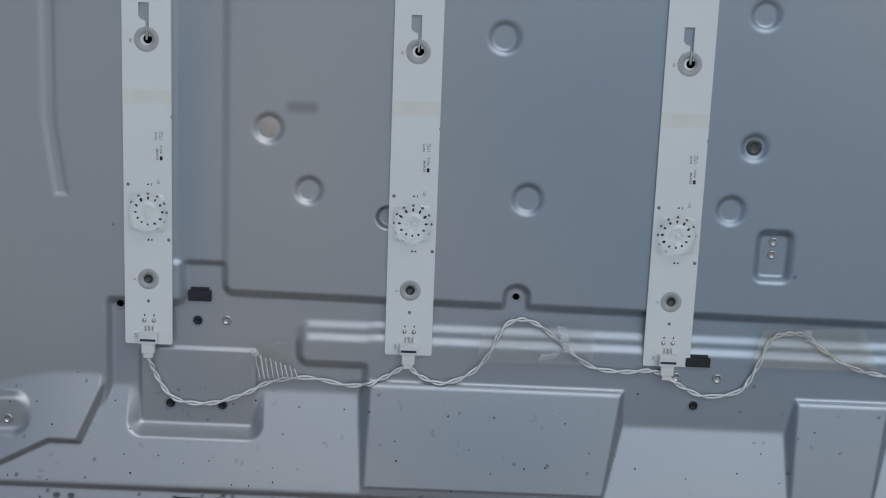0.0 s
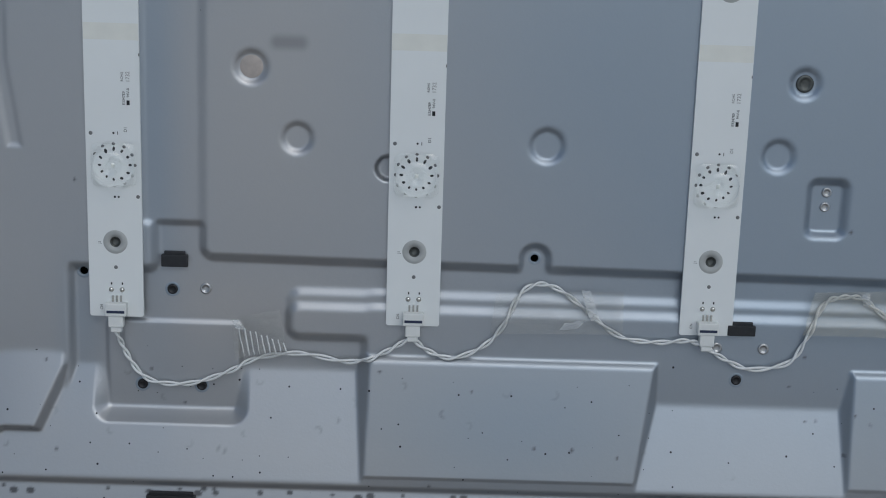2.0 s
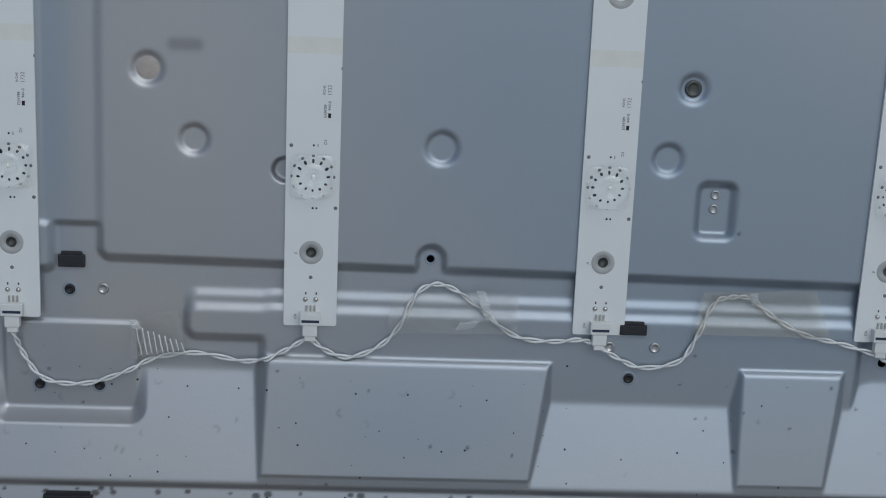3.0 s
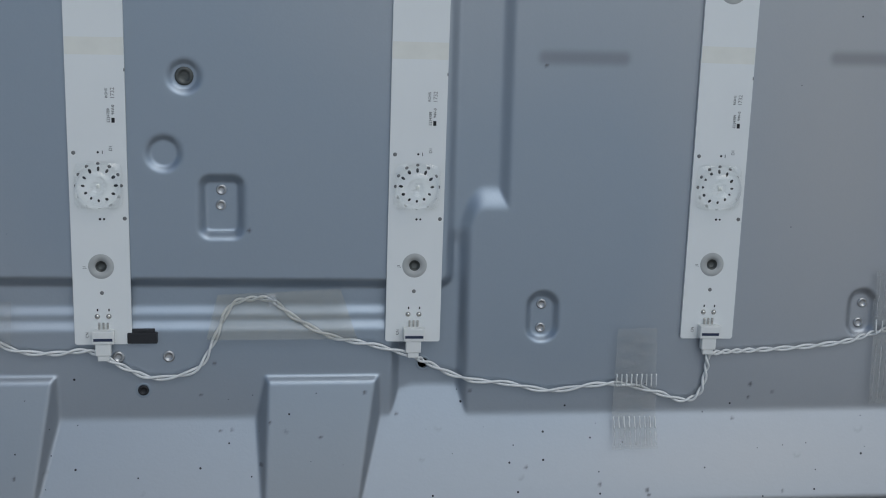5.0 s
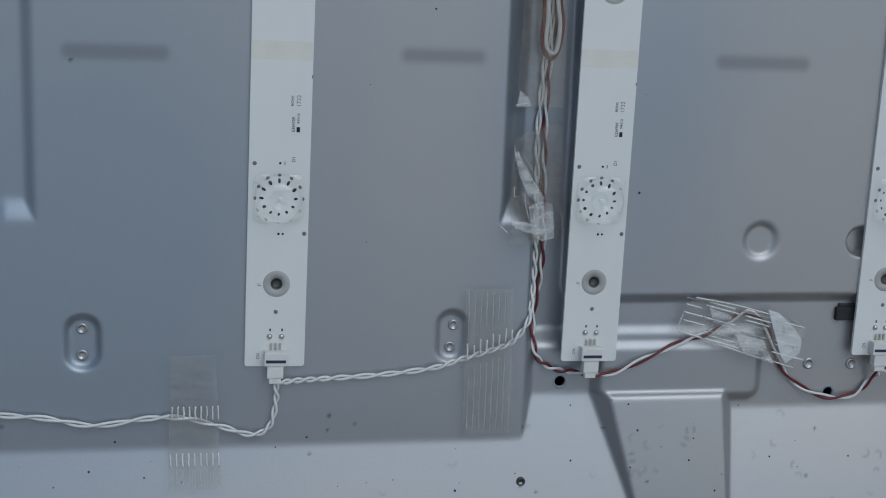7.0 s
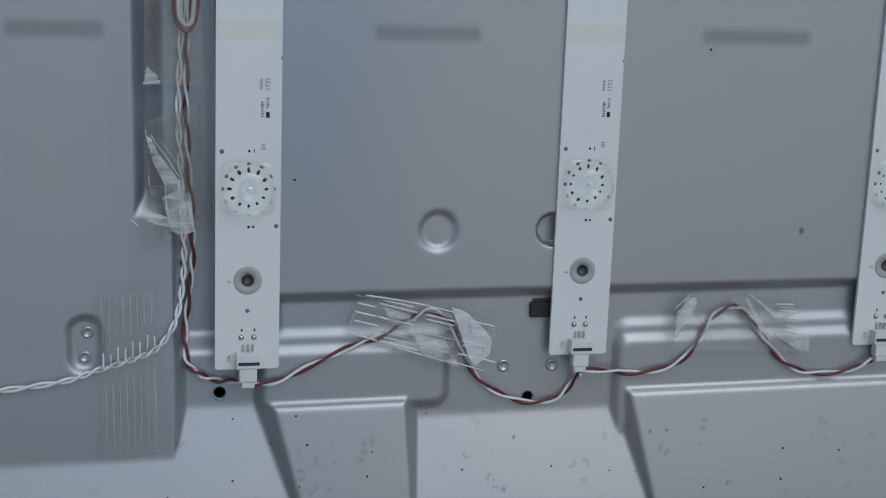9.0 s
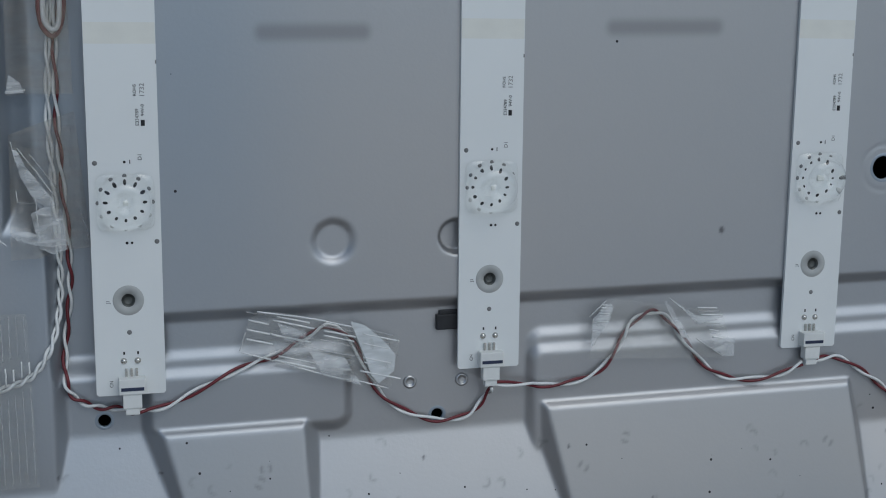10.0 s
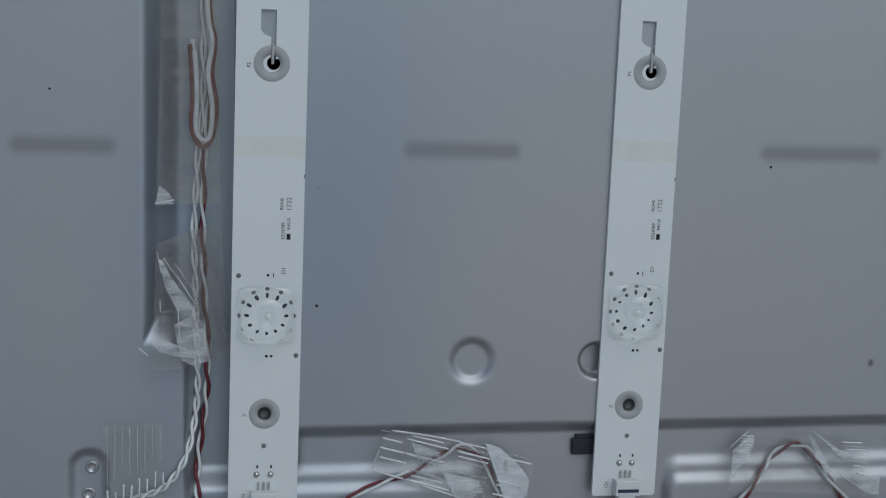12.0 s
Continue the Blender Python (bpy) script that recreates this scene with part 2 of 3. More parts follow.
def height(x, z):
    """How far the sheet stands out towards the room, at x along it and z up it."""
    x, z = np.asarray(x, float), np.asarray(z, float)
    h = np.full(np.broadcast(x, z).shape, -3.0)

    def level(h, to, wall, *box):
        f = inside(box_distance(x, z, *box), wall)
        return h + (to - h) * f

    h = level(h, -2.6, 8, 330, 375, 8, FAR, 2)
    h = level(h, -3.6, 8, 330, 375, -FAR, 10, 2)
    h = level(h, -5.0, 8, 512, 562, -FAR, FAR, 2)
    h = level(h, -10.5, 8, 526, 550, -22, FAR, 5)
    h = level(h, 0.0, 4, -FAR, -17.5, -FAR, FAR, 2)
    h = level(h, 0.0, 5, -FAR, 14, -10.2, FAR, 3)
    h = level(h, -1.4, 3.6, 10, 40, 7.6, FAR, 2)
    f = inside(box_distance(x, z + 0.0085 * (x - 60), 32, 346, -5.2, FAR, 4), 4.6)
    h = h + (0.0 - h) * f
    for to, top in ((-1.6, -17.2), (0.0, -22.6)):
        h = level(h, to, 4.4, 64.5, 110, -34.8, top, 4)
        h = level(h, to, 4.4, 93, 326, -75, top, 4)
    upper = inside(box_distance(x, z, 365.3, 521.5, 0, FAR, 3), 4.8)
    # the jog: its upper shoulder slopes over twice the width of its sides
    zj = np.where(z > 15, 15 + (z - 15) * 0.5, z)
    jog = inside(box_distance(x, zj, 351.3, 532.8, -80, 19.7, 7), 5.0)
    h = h * (1 - np.maximum(upper, jog))
    h = level(h, 0.0, 4.4, 547, FAR * 2, -6.6, FAR, 4)
    for to, top in ((-1.6, -18.4), (0.0, -23.6)):
        h = level(h, to, 4.4, 558, 618.5, -43.5, top, 4)
        h = level(h, to, 4.4, 678.5, FAR * 2, -75, top, 4)
    # pressed dimples, trays and slots
    for cx, cz, r in DIMPLES:
        h = h - 1.6 * np.clip((r + 2.6 - np.hypot(x - cx, z - cz)) / 2.8, 0, 1) ** 1.7
    # two deep cups half under the strips
    for cx, cz, r in CUPS:
        h = h - 3.2 * np.clip((r + 1.0 - np.hypot(x - cx, z - cz)) / 1.0, 0, 1)
    tray = box_distance(x, z, 256.4, 271, 10.2, 31.4, 3.4)
    h = h - 3.0 * np.clip((1.6 - tray) / 3.4, 0, 1) ** 1.5
    h = h - 2.2 * inside(box_distance(x, z, 375.5, 385.9, -28.7, -11.2, 5), 3)
    h = h - 2.2 * inside(box_distance(x, z, 499.4, 509, -27.8, -10.8, 4.6), 3)
    f = inside(box_distance(x, z, 151, 161.2, -16, 3.2, 5), 3)
    h = h + (-3.0 - h) * f
    # slanted groove in the outer field
    gx = -41 + np.where(z < 66, (66 - z) * 0.15, 0)
    h = h - 0.8 * inside(np.maximum(np.abs(x - gx) - 2.4, 35 - z), 2.6)
    # a faint stamped ring round the large hole
    h = h - 0.25 * np.exp(-((np.hypot(x - 801.4, z - 30.8) - 7.6) / 0.5) ** 2)
    # the sloping flange, then the pads that stand on it
    slope = (-57 - z) / 3.0
    corner = np.clip((-19 - x) / 50, 0, 1)
    low = np.where(x < -42, -71.5 + (x + 42) * 0.5, -71.5)
    raised = inside(np.maximum(low - z, (x + 19 - np.minimum(z + 48, 0) * 0.43) * 0.9), 3.6)
    slope = slope + 4.6 * (1 - corner ** 2) * raised + 2.0 * corner * raised
    h = level(h, -1.9, 1.6, -4.5, 46, -70, -30.5, 1.5)
    cut = np.clip(0.5 - box_distance(x, z, -6, 46, -66, -20, 3) / 6.5, 0, 1)
    slope = slope * (1 - cut) + np.minimum(slope, -3.2) * cut
    h = soft_max(h, slope, 0.4)
    lug = inside(box_distance(x, z, -90, -51.5, -68.5, -53, 6), 4)
    h = h * (1 - lug) + 4.6 * lug

    def pad(h, left0, left1, right0, right1, top, rise=2.2, end=11.4):
        u = np.clip((top - z) / 48, 0, 1)
        left, right = left0 + (left1 - left0) * u, right0 + (right1 - right0) * u
        plate = rise + (top - 4 - z) / 45 * (end - rise)
        fall = np.maximum(np.maximum(left - x, x - right), (z - (top - 4)) * 0.8)
        return soft_max(h, plate - np.maximum(fall, 0) - 0.25 * np.maximum(fall + 0.8, 0), 0.7)

    h = pad(h, 95.3, 93.8, 203.8, 196.8, -38.4)
    h = pad(h, 280, 278.5, 319.5, 312.8, -39.2)
    h = pad(h, 561, 573, 604.2, 606.2, -38.2)
    h = pad(h, 682, 692, 790.8, 796, -38.5)
    # the ledge along the edge
    h = np.where(z < -86, np.minimum(h, 10.6), h)
    h = h - 1.6 * step01((-89.8 - z) / 2.2) + 0.3 * np.maximum(-92.5 - z, 0)
    # slight buckling of the thin sheet
    return h + 0.10 * np.sin(x / 47 + 1.3 * np.sin(z / 60)) * np.sin(z / 38 + 0.7)


def at(x, z, h=0.0):
    """A place over the sheet plane, from millimetres."""
    return Vector((x / 1000, -h / 1000, z / 1000))


def on(x, z, lift=0.0):
    return at(x, z, float(height(x, z)) + lift)


# ---------------------------------------------------------------- mesh helpers
def part(name, bm, mat, parent=None, label=""):
    me = bpy.data.meshes.new(name)
    bm.normal_update()
    bm.to_mesh(me)
    bm.free()
    me.materials.append(mat)
    ob = new(name, me)
    if parent:
        ob.parent = parent
    if label:
        ob["label"] = label
    return ob


def smooth(ob):
    ob.data.polygons.foreach_set("use_smooth", [True] * len(ob.data.polygons))
    return ob


def empty(name, m, **tags):
    ob = new(name)
    ob.empty_display_size = 0.01
    ob.matrix_world = m
    return tagged(ob, **tags)


def block(x0, x1, z0, z1, h0, h1, bevel=0.2, bm=None):
    """A bevelled block between millimetre limits."""
    own = bmesh.new()
    v = bmesh.ops.create_cube(own, size=1)["verts"]
    for w in v:
        w.co = at(x0 + (w.co.x + 0.5) * (x1 - x0), z0 + (w.co.z + 0.5) * (z1 - z0), h0 + (0.5 - w.co.y) * (h1 - h0))
    if bevel:
        bmesh.ops.bevel(own, geom=own.edges[:], offset=bevel / 1000, segments=2, profile=0.6, affect="EDGES")
    bmesh.ops.recalc_face_normals(own, faces=own.faces[:])
    if bm is None:
        return own
    me = bpy.data.meshes.new("tmp")
    own.to_mesh(me)
    own.free()
    bm.from_mesh(me)
    bpy.data.meshes.remove(me)
    return bm


def lathe(profile, n=24, cx=0.0, cz=0.0, bm=None):
    """Turns (radius, height) pairs in millimetres about an axis towards the room."""
    bm = bm or bmesh.new()
    rings = []
    for r, h in profile:
        if r <= 0:
            rings.append([bm.verts.new(at(cx, cz, h))])
        else:
            rings.append([bm.verts.new(at(cx + r * math.cos(a), cz + r * math.sin(a), h)) for a in np.linspace(0, 2 * math.pi, n, endpoint=False)])
    for a, b in zip(rings, rings[1:]):
        for i in range(n):
            j = (i + 1) % n
            face = [a[i % len(a)], a[j % len(a)], b[j % len(b)], b[i % len(b)]]
            face = list(dict.fromkeys(face))
            if len(face) > 2:
                bm.faces.new(face)
    bmesh.ops.recalc_face_normals(bm, faces=bm.faces[:])
    return bm


def plate(outline, holes, h0, h1):
    """A flat plate of that outline with holes through it, all in millimetres."""
    bm = bmesh.new()
    edges = []
    for loop in [outline, *holes]:
        vs = [bm.verts.new(at(x, z, h1)) for x, z in loop]
        edges += [bm.edges.new((vs[i], vs[(i + 1) % len(vs)])) for i in range(len(vs))]
    bmesh.ops.triangle_fill(bm, use_beauty=True, use_dissolve=False, edges=edges)
    top = bm.faces[:]
    ext = bmesh.ops.extrude_face_region(bm, geom=top)
    for v in [g for g in ext["geom"] if isinstance(g, bmesh.types.BMVert)]:
        v.co.y = -h0 / 1000
    bmesh.ops.recalc_face_normals(bm, faces=bm.faces[:])
    return bm


def circle(cx, cz, r, n=24, a0=0.0, a1=2 * math.pi):
    return [(cx + r * math.cos(a), cz + r * math.sin(a)) for a in np.linspace(a0, a1, n, endpoint=False)]


def spline(points, count):
    """A smooth line through the points."""
    p = np.array(points, float)
    p = np.vstack([2 * p[0] - p[1], p, 2 * p[-1] - p[-2]])
    out = []
    for u in np.linspace(0, len(p) - 3 - 1e-6, count):
        i = int(u)
        t = u - i
        a, b, c, d = p[i:i + 4]
        out.append(0.5 * (2 * b + (c - a) * t + (2 * a - 5 * b + 4 * c - d) * t * t + (3 * b - a - 3 * c + d) * t ** 3))
    return np.array(out)


def tube(path, radius, sides=8):
    """A round tube along a path of millimetre places (x, z, h)."""
    bm = bmesh.new()
    rings = []
    for i, p in enumerate(path):
        d = path[min(i + 1, len(path) - 1)] - path[max(i - 1, 0)]
        d = d / (np.linalg.norm(d) + 1e-9)
        s = np.cross(d, (0.05, 0.03, 1.0))
        s = s / (np.linalg.norm(s) + 1e-9)
        u = np.cross(d, s)
        rings.append([bm.verts.new(at(*(p + radius * (s * math.cos(a) + u * math.sin(a))))) for a in np.linspace(0, 2 * math.pi, sides, endpoint=False)])
    for a, b in zip(rings, rings[1:]):
        for i in range(sides):
            bm.faces.new((a[i], a[(i + 1) % sides], b[(i + 1) % sides], b[i]))
    bm.faces.new(rings[0])
    bm.faces.new(rings[-1][::-1])
    bmesh.ops.recalc_face_normals(bm, faces=bm.faces[:])
    return bm


def letters(name, text, size, m, mat, parent):
    """Printed characters as a mesh, size in millimetres."""
    cu = bpy.data.curves.new(name, "FONT")
    cu.body, cu.size, cu.align_x, cu.align_y = text, size / 1000, "CENTER", "CENTER"
    tmp = bpy.data.objects.new(name, cu)
    me = bpy.data.meshes.new_from_object(tmp)
    bpy.data.objects.remove(tmp)
    bpy.data.curves.remove(cu)
    me.name = name
    me.transform(m)
    me.materials.clear()
    me.materials.append(mat)
    ob = new(name, me)
    ob.parent = parent
    return ob


# ---------------------------------------------------------------- the place round it
def slab(name, x0, x1, y0, y1, z0, z1, mat, **tags):
    bm = bmesh.new()
    for w in bmesh.ops.create_cube(bm, size=1)["verts"]:
        w.co = Vector((x0 + (w.co.x + 0.5) * (x1 - x0), y0 + (w.co.y + 0.5) * (y1 - y0), z0 + (w.co.z + 0.5) * (z1 - z0)))
    bmesh.ops.bevel(bm, geom=bm.edges[:], offset=0.003, segments=2, affect="EDGES")
    return tagged(part(name, bm, mat), **tags)


slab("workbench", -0.9, 1.7, -0.16, 0.30, -0.90, -0.125, TABLE, label="dark wooden workbench under the metal panel", category="table", kind="structure")
slab("ground", -30, 30, -30, 30, -0.95, -0.90, GROUND, label="plain pale ground", category="ground", kind="structure")
slab("wall_north", -4, 5, 0.35, 0.5, -0.90, 1.9, WALL, label="plain painted wall behind the work surface", category="wall", kind="structure")
# the ceiling is an unseen slab, added to block the sky overhead
slab("ceiling", -4, 5, -1.0, 0.5, 1.9, 2.0, CEILING, label="plain ceiling added out of view to dim overhead reflections", category="ceiling", kind="structure")

# ---------------------------------------------------------------- the pressed panel
X0, X1, Z0, Z1 = -150.0, 930.0, -108.0, 250.0


def build_panel():
    xs = np.concatenate([np.arange(X0, -80, 3), np.arange(-80, 830, 0.7), np.arange(830, X1 + 3, 3)])
    zs = np.concatenate([np.arange(Z0, 128, 0.7), np.arange(128, Z1 + 4, 4)])
    gx, gz = np.meshgrid(xs, zs)
    gh = height(gx, gz)
    nx, nz = len(xs), len(zs)
    co = np.stack([gx / 1000, -gh / 1000, gz / 1000], -1).reshape(-1, 3)
    i = np.arange(nx * nz).reshape(nz, nx)
    quads = np.stack([i[:-1, :-1], i[:-1, 1:], i[1:, 1:], i[1:, :-1]], -1).reshape(-1, 4)
    cx = co[quads].mean(1)
    keep = np.ones(len(quads), bool)
    for hx, hz, r in THROUGH:
        keep &= np.hypot(cx[:, 0] * 1000 - hx, cx[:, 2] * 1000 - hz) > r + 0.3
    for n, (d, a) in enumerate(zip(SHIFT, LEAN)):
        keep &= np.hypot(cx[:, 0] * 1000 - n * PITCH - d - a * 100.4 - 0.4, cx[:, 2] * 1000 - 100.4) > 3.2
    quads = quads[keep]
    me = bpy.data.meshes.new("tv_back_panel")
    me.vertices.add(len(co))
    me.vertices.foreach_set("co", co.ravel())
    me.loops.add(quads.size)
    me.loops.foreach_set("vertex_index", quads.ravel().astype(np.int32))
    me.polygons.add(len(quads))
    me.polygons.foreach_set("loop_start", np.arange(0, quads.size, 4, dtype=np.int32))
    me.update(calc_edges=True)
    me.polygons.foreach_set("use_smooth", np.ones(len(quads), bool))
    # old scuffs and specks of dirt
    stain = np.zeros(gx.shape)
    for a, b, c in ((57, 70, 75.5), (376, 409, 75.3), (484, 512, 76.6), (593, 627, 77), (702, 741, 77.7)):
        d = box_distance(gx, gz, a, b, c - 2.3, c + 2.3, 2.2)
        stain = np.maximum(stain, 0.40 * step01(0.5 - d / 3.6))
    rng = np.random.default_rng(5)
    for n in range(60):
        x, z = rng.uniform(-70, 815), rng.uniform(-100, -46)
        if n > 54:
            z = rng.uniform(-46, 110)
        r = rng.choice([0.35, 0.5, 0.7, 0.9], p=[0.7, 0.25, 0.05, 0.0])
        a, b = np.searchsorted(xs, [x - 3, x + 3]), np.searchsorted(zs, [z - 3, z + 3])
        sub = np.s_[b[0]:b[1], a[0]:a[1]]
        d = np.hypot(gx[sub] - x, (gz[sub] - z) * rng.uniform(0.7, 1.3))
        stain[sub] = np.maximum(stain[sub], 0.9 * step01((r + 0.5 - d) / 0.7))
    for n in range(34):
        x, z = rng.uniform(-65, 330), rng.choice([-93.5, -94.2, -95.5]) + rng.uniform(-0.6, 0.6)
        r = rng.choice([0.4, 0.7, 1.0])
        a, b = np.searchsorted(xs, [x - 3, x + 3]), np.searchsorted(zs, [z - 3, z + 3])
        sub = np.s_[b[0]:b[1], a[0]:a[1]]
        stain[sub] = np.maximum(stain[sub], 0.95 * step01((r + 0.5 - np.hypot((gx[sub] - x) * 0.75, gz[sub] - z)) / 0.6))
    for x, z in ((-45, -86), (709, -54), (782, -61), (592, -54), (590, -58), (570, -63), (694, -62), (40, -78)):
        ring = np.abs(np.hypot(gx - x, gz - z) - 1.4)
        arc = np.clip(0.6 + np.sin(np.arctan2(gz - z, gx - x) * 2 + x), 0, 1)
        stain = np.maximum(stain, 0.4 * arc * step01((0.9 - ring) / 0.9))
    # dried water spots along the flange
    for n in range(70):
        x, z, rad = rng.uniform(-60, 810), rng.uniform(-84, -50), rng.uniform(0.6, 1.5)
        if 205 < x < 560 and n % 3:
            x = rng.uniform(570, 800)
        a, b = np.searchsorted(xs, [x - 4, x + 4]), np.searchsorted(zs, [z - 4, z + 4])
        sub = np.s_[b[0]:b[1], a[0]:a[1]]
        ring = np.abs(np.hypot(gx[sub] - x, gz[sub] - z) - rad)
        arc = np.clip(0.5 + np.sin(np.arctan2(gz[sub] - z, gx[sub] - x) + x), 0, 1)
        stain[sub] = np.maximum(stain[sub], rng.uniform(0.15, 0.4) * arc * step01((0.8 - ring) / 0.8))
    # uneven reflected light painted into the colour: negative is darker blue, positive lighter warm
    light_tone = np.full(gx.shape, 0.52)
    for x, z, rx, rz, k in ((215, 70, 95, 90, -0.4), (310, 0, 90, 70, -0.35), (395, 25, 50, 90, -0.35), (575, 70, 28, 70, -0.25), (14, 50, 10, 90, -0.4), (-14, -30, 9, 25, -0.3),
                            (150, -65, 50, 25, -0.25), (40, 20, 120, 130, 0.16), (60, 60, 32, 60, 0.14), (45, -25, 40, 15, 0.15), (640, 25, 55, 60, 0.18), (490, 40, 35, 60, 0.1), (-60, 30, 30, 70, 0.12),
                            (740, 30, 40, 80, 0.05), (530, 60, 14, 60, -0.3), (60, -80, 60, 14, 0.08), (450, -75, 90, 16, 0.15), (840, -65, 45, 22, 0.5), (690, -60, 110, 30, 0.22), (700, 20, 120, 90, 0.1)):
        light_tone += k * np.exp(-((gx - x) / rx) ** 2 - ((gz - z) / rz) ** 2)
    dirt = 0.006 + 0.36 * step01((-40 - gz) / 12) * (1 + 0.9 * step01((230 - gx) / 80))
    dt = me.attributes.new("dirt", "FLOAT", "POINT")
    dt.data.foreach_set("value", dirt.ravel().astype(np.float32))
    tone_layer = me.attributes.new("light_tone", "FLOAT", "POINT")
    tone_layer.data.foreach_set("value", (light_tone - 0.17).ravel().astype(np.float32))
    at_ = me.attributes.new("stain", "FLOAT", "POINT")
    at_.data.foreach_set("value", stain.ravel().astype(np.float32))
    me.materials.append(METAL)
    me.validate()
    ob = new("tv_back_panel", me)
    return tagged(ob, label="pressed galvanised steel back panel of an opened flat television", category="television panel")


panel = build_panel()
bm = bmesh.new()
block(X0, X1 + 2, Z0 - 1.5, Z1 + 3, -24, -22, 0.4, bm)
block(X0, X1 + 2, Z0 - 2.5, Z0 + 0.5, -22, 8.2, 0.4, bm)
block(X0, X1 + 2, Z1 + 1, Z1 + 4, -22, 8, 0.4, bm)
block(X0 - 2, X0 + 0.5, Z0 - 2.5, Z1 + 4, -24, 8, 0.4, bm)
block(X1 + 1, X1 + 4, Z0 - 2.5, Z1 + 4, -24, 8, 0.4, bm)
part("rear_shell", bm, BLACK_FOAM, panel, "dark rear shell behind the sheet")
# the panel's feet on the table
for fx in (-60, 820):
    part("foot", block(fx - 30, fx + 30, -125, Z0 - 2, -20, 6, 1.5), BLACK_FOAM, panel, "black rubber foot")


def hole_rim(x, z, r):
    h = float(height(x + r + 1.5, z))
    bm = lathe([(r, -1.2), (r, 0.0), (r + 0.2, 0.07), (r + 0.8, 0.07), (r + 1.15, -0.08)], 24)
    ob = smooth(part("hole_rim", bm, METAL, panel))
    ob.location = at(x, z, h)
    return ob


for hx, hz, r in THROUGH:
    hole_rim(hx, hz, r)


def rivet(x, z, r=1.6, dark=False, name="rivet"):
    bm = lathe([(r * 1.25, -0.6), (r * 1.25, 0.35), (r * 1.05, 0.6), (r * 0.8, 0.6), (r * 0.72, 0.25), (r * 0.45, 0.1), (0, 0.1)], 20)
    ob = smooth(part(name, bm, BLACK if dark is True else dark or STEEL, panel))
    ob.location = on(x, z)
    return ob


for x, z in ((32.7, -17.6), (226.6, -33.9), (244.4, -33.8), (638.8, -32.1), (655.7, -32.5)):
    rivet(x, z, 1.7)
for x, z in ((263.6, 26.7), (263.4, 21.2), (380.5, -15.5), (380.4, -24.6), (505, -15.7), (504, -23.5)):
    rivet(x, z, 1.5, name="screw")
rivet(251.3, 66.8, 2.6, BUSH, "stud")
rivet(530.1, -71.4, 1.3, BUSH, "plug")
rivet(-59.9, -63.3, 1.7, name="screw")
for x, z in ((20.2, -18.2), (8.7, -55.6), (31.2, -55.6), (235.1, -46.5)):
    rivet(x, z, 1.5, True, "plug")
ob = smooth(part("paint_mark", lathe([(4.2, 0.05), (4.0, 0.12), (0, 0.12)], 24), TAN, panel, "tan paint spot"))
ob.location = on(49.8, 66.4)


def clip(x0, x1, z0, z1):
    h = float(height((x0 + x1) / 2, (z0 + z1) / 2))
    bm = block(x0, x1, z0, z1, h - 0.5, h + 1.8, 0.4)
    block(x0 + 1, x1 - 1, z1 - 0.3, z1 + 1.2, h - 0.5, h + 1.0, 0.3, bm)
    part("retaining_clip", bm, BLACK_FOAM, panel, "black plastic clip")


clip(16.3, 26.1, -9.3, -4.6)
clip(230, 240.6, -28.6, -24.6)
clip(647.2, 656, -15.6, -10.6)
clip(12.3, 30.8, -102, -95)
clip(205.5, 223.7, -104, -96)


# ---------------------------------------------------------------- light strips


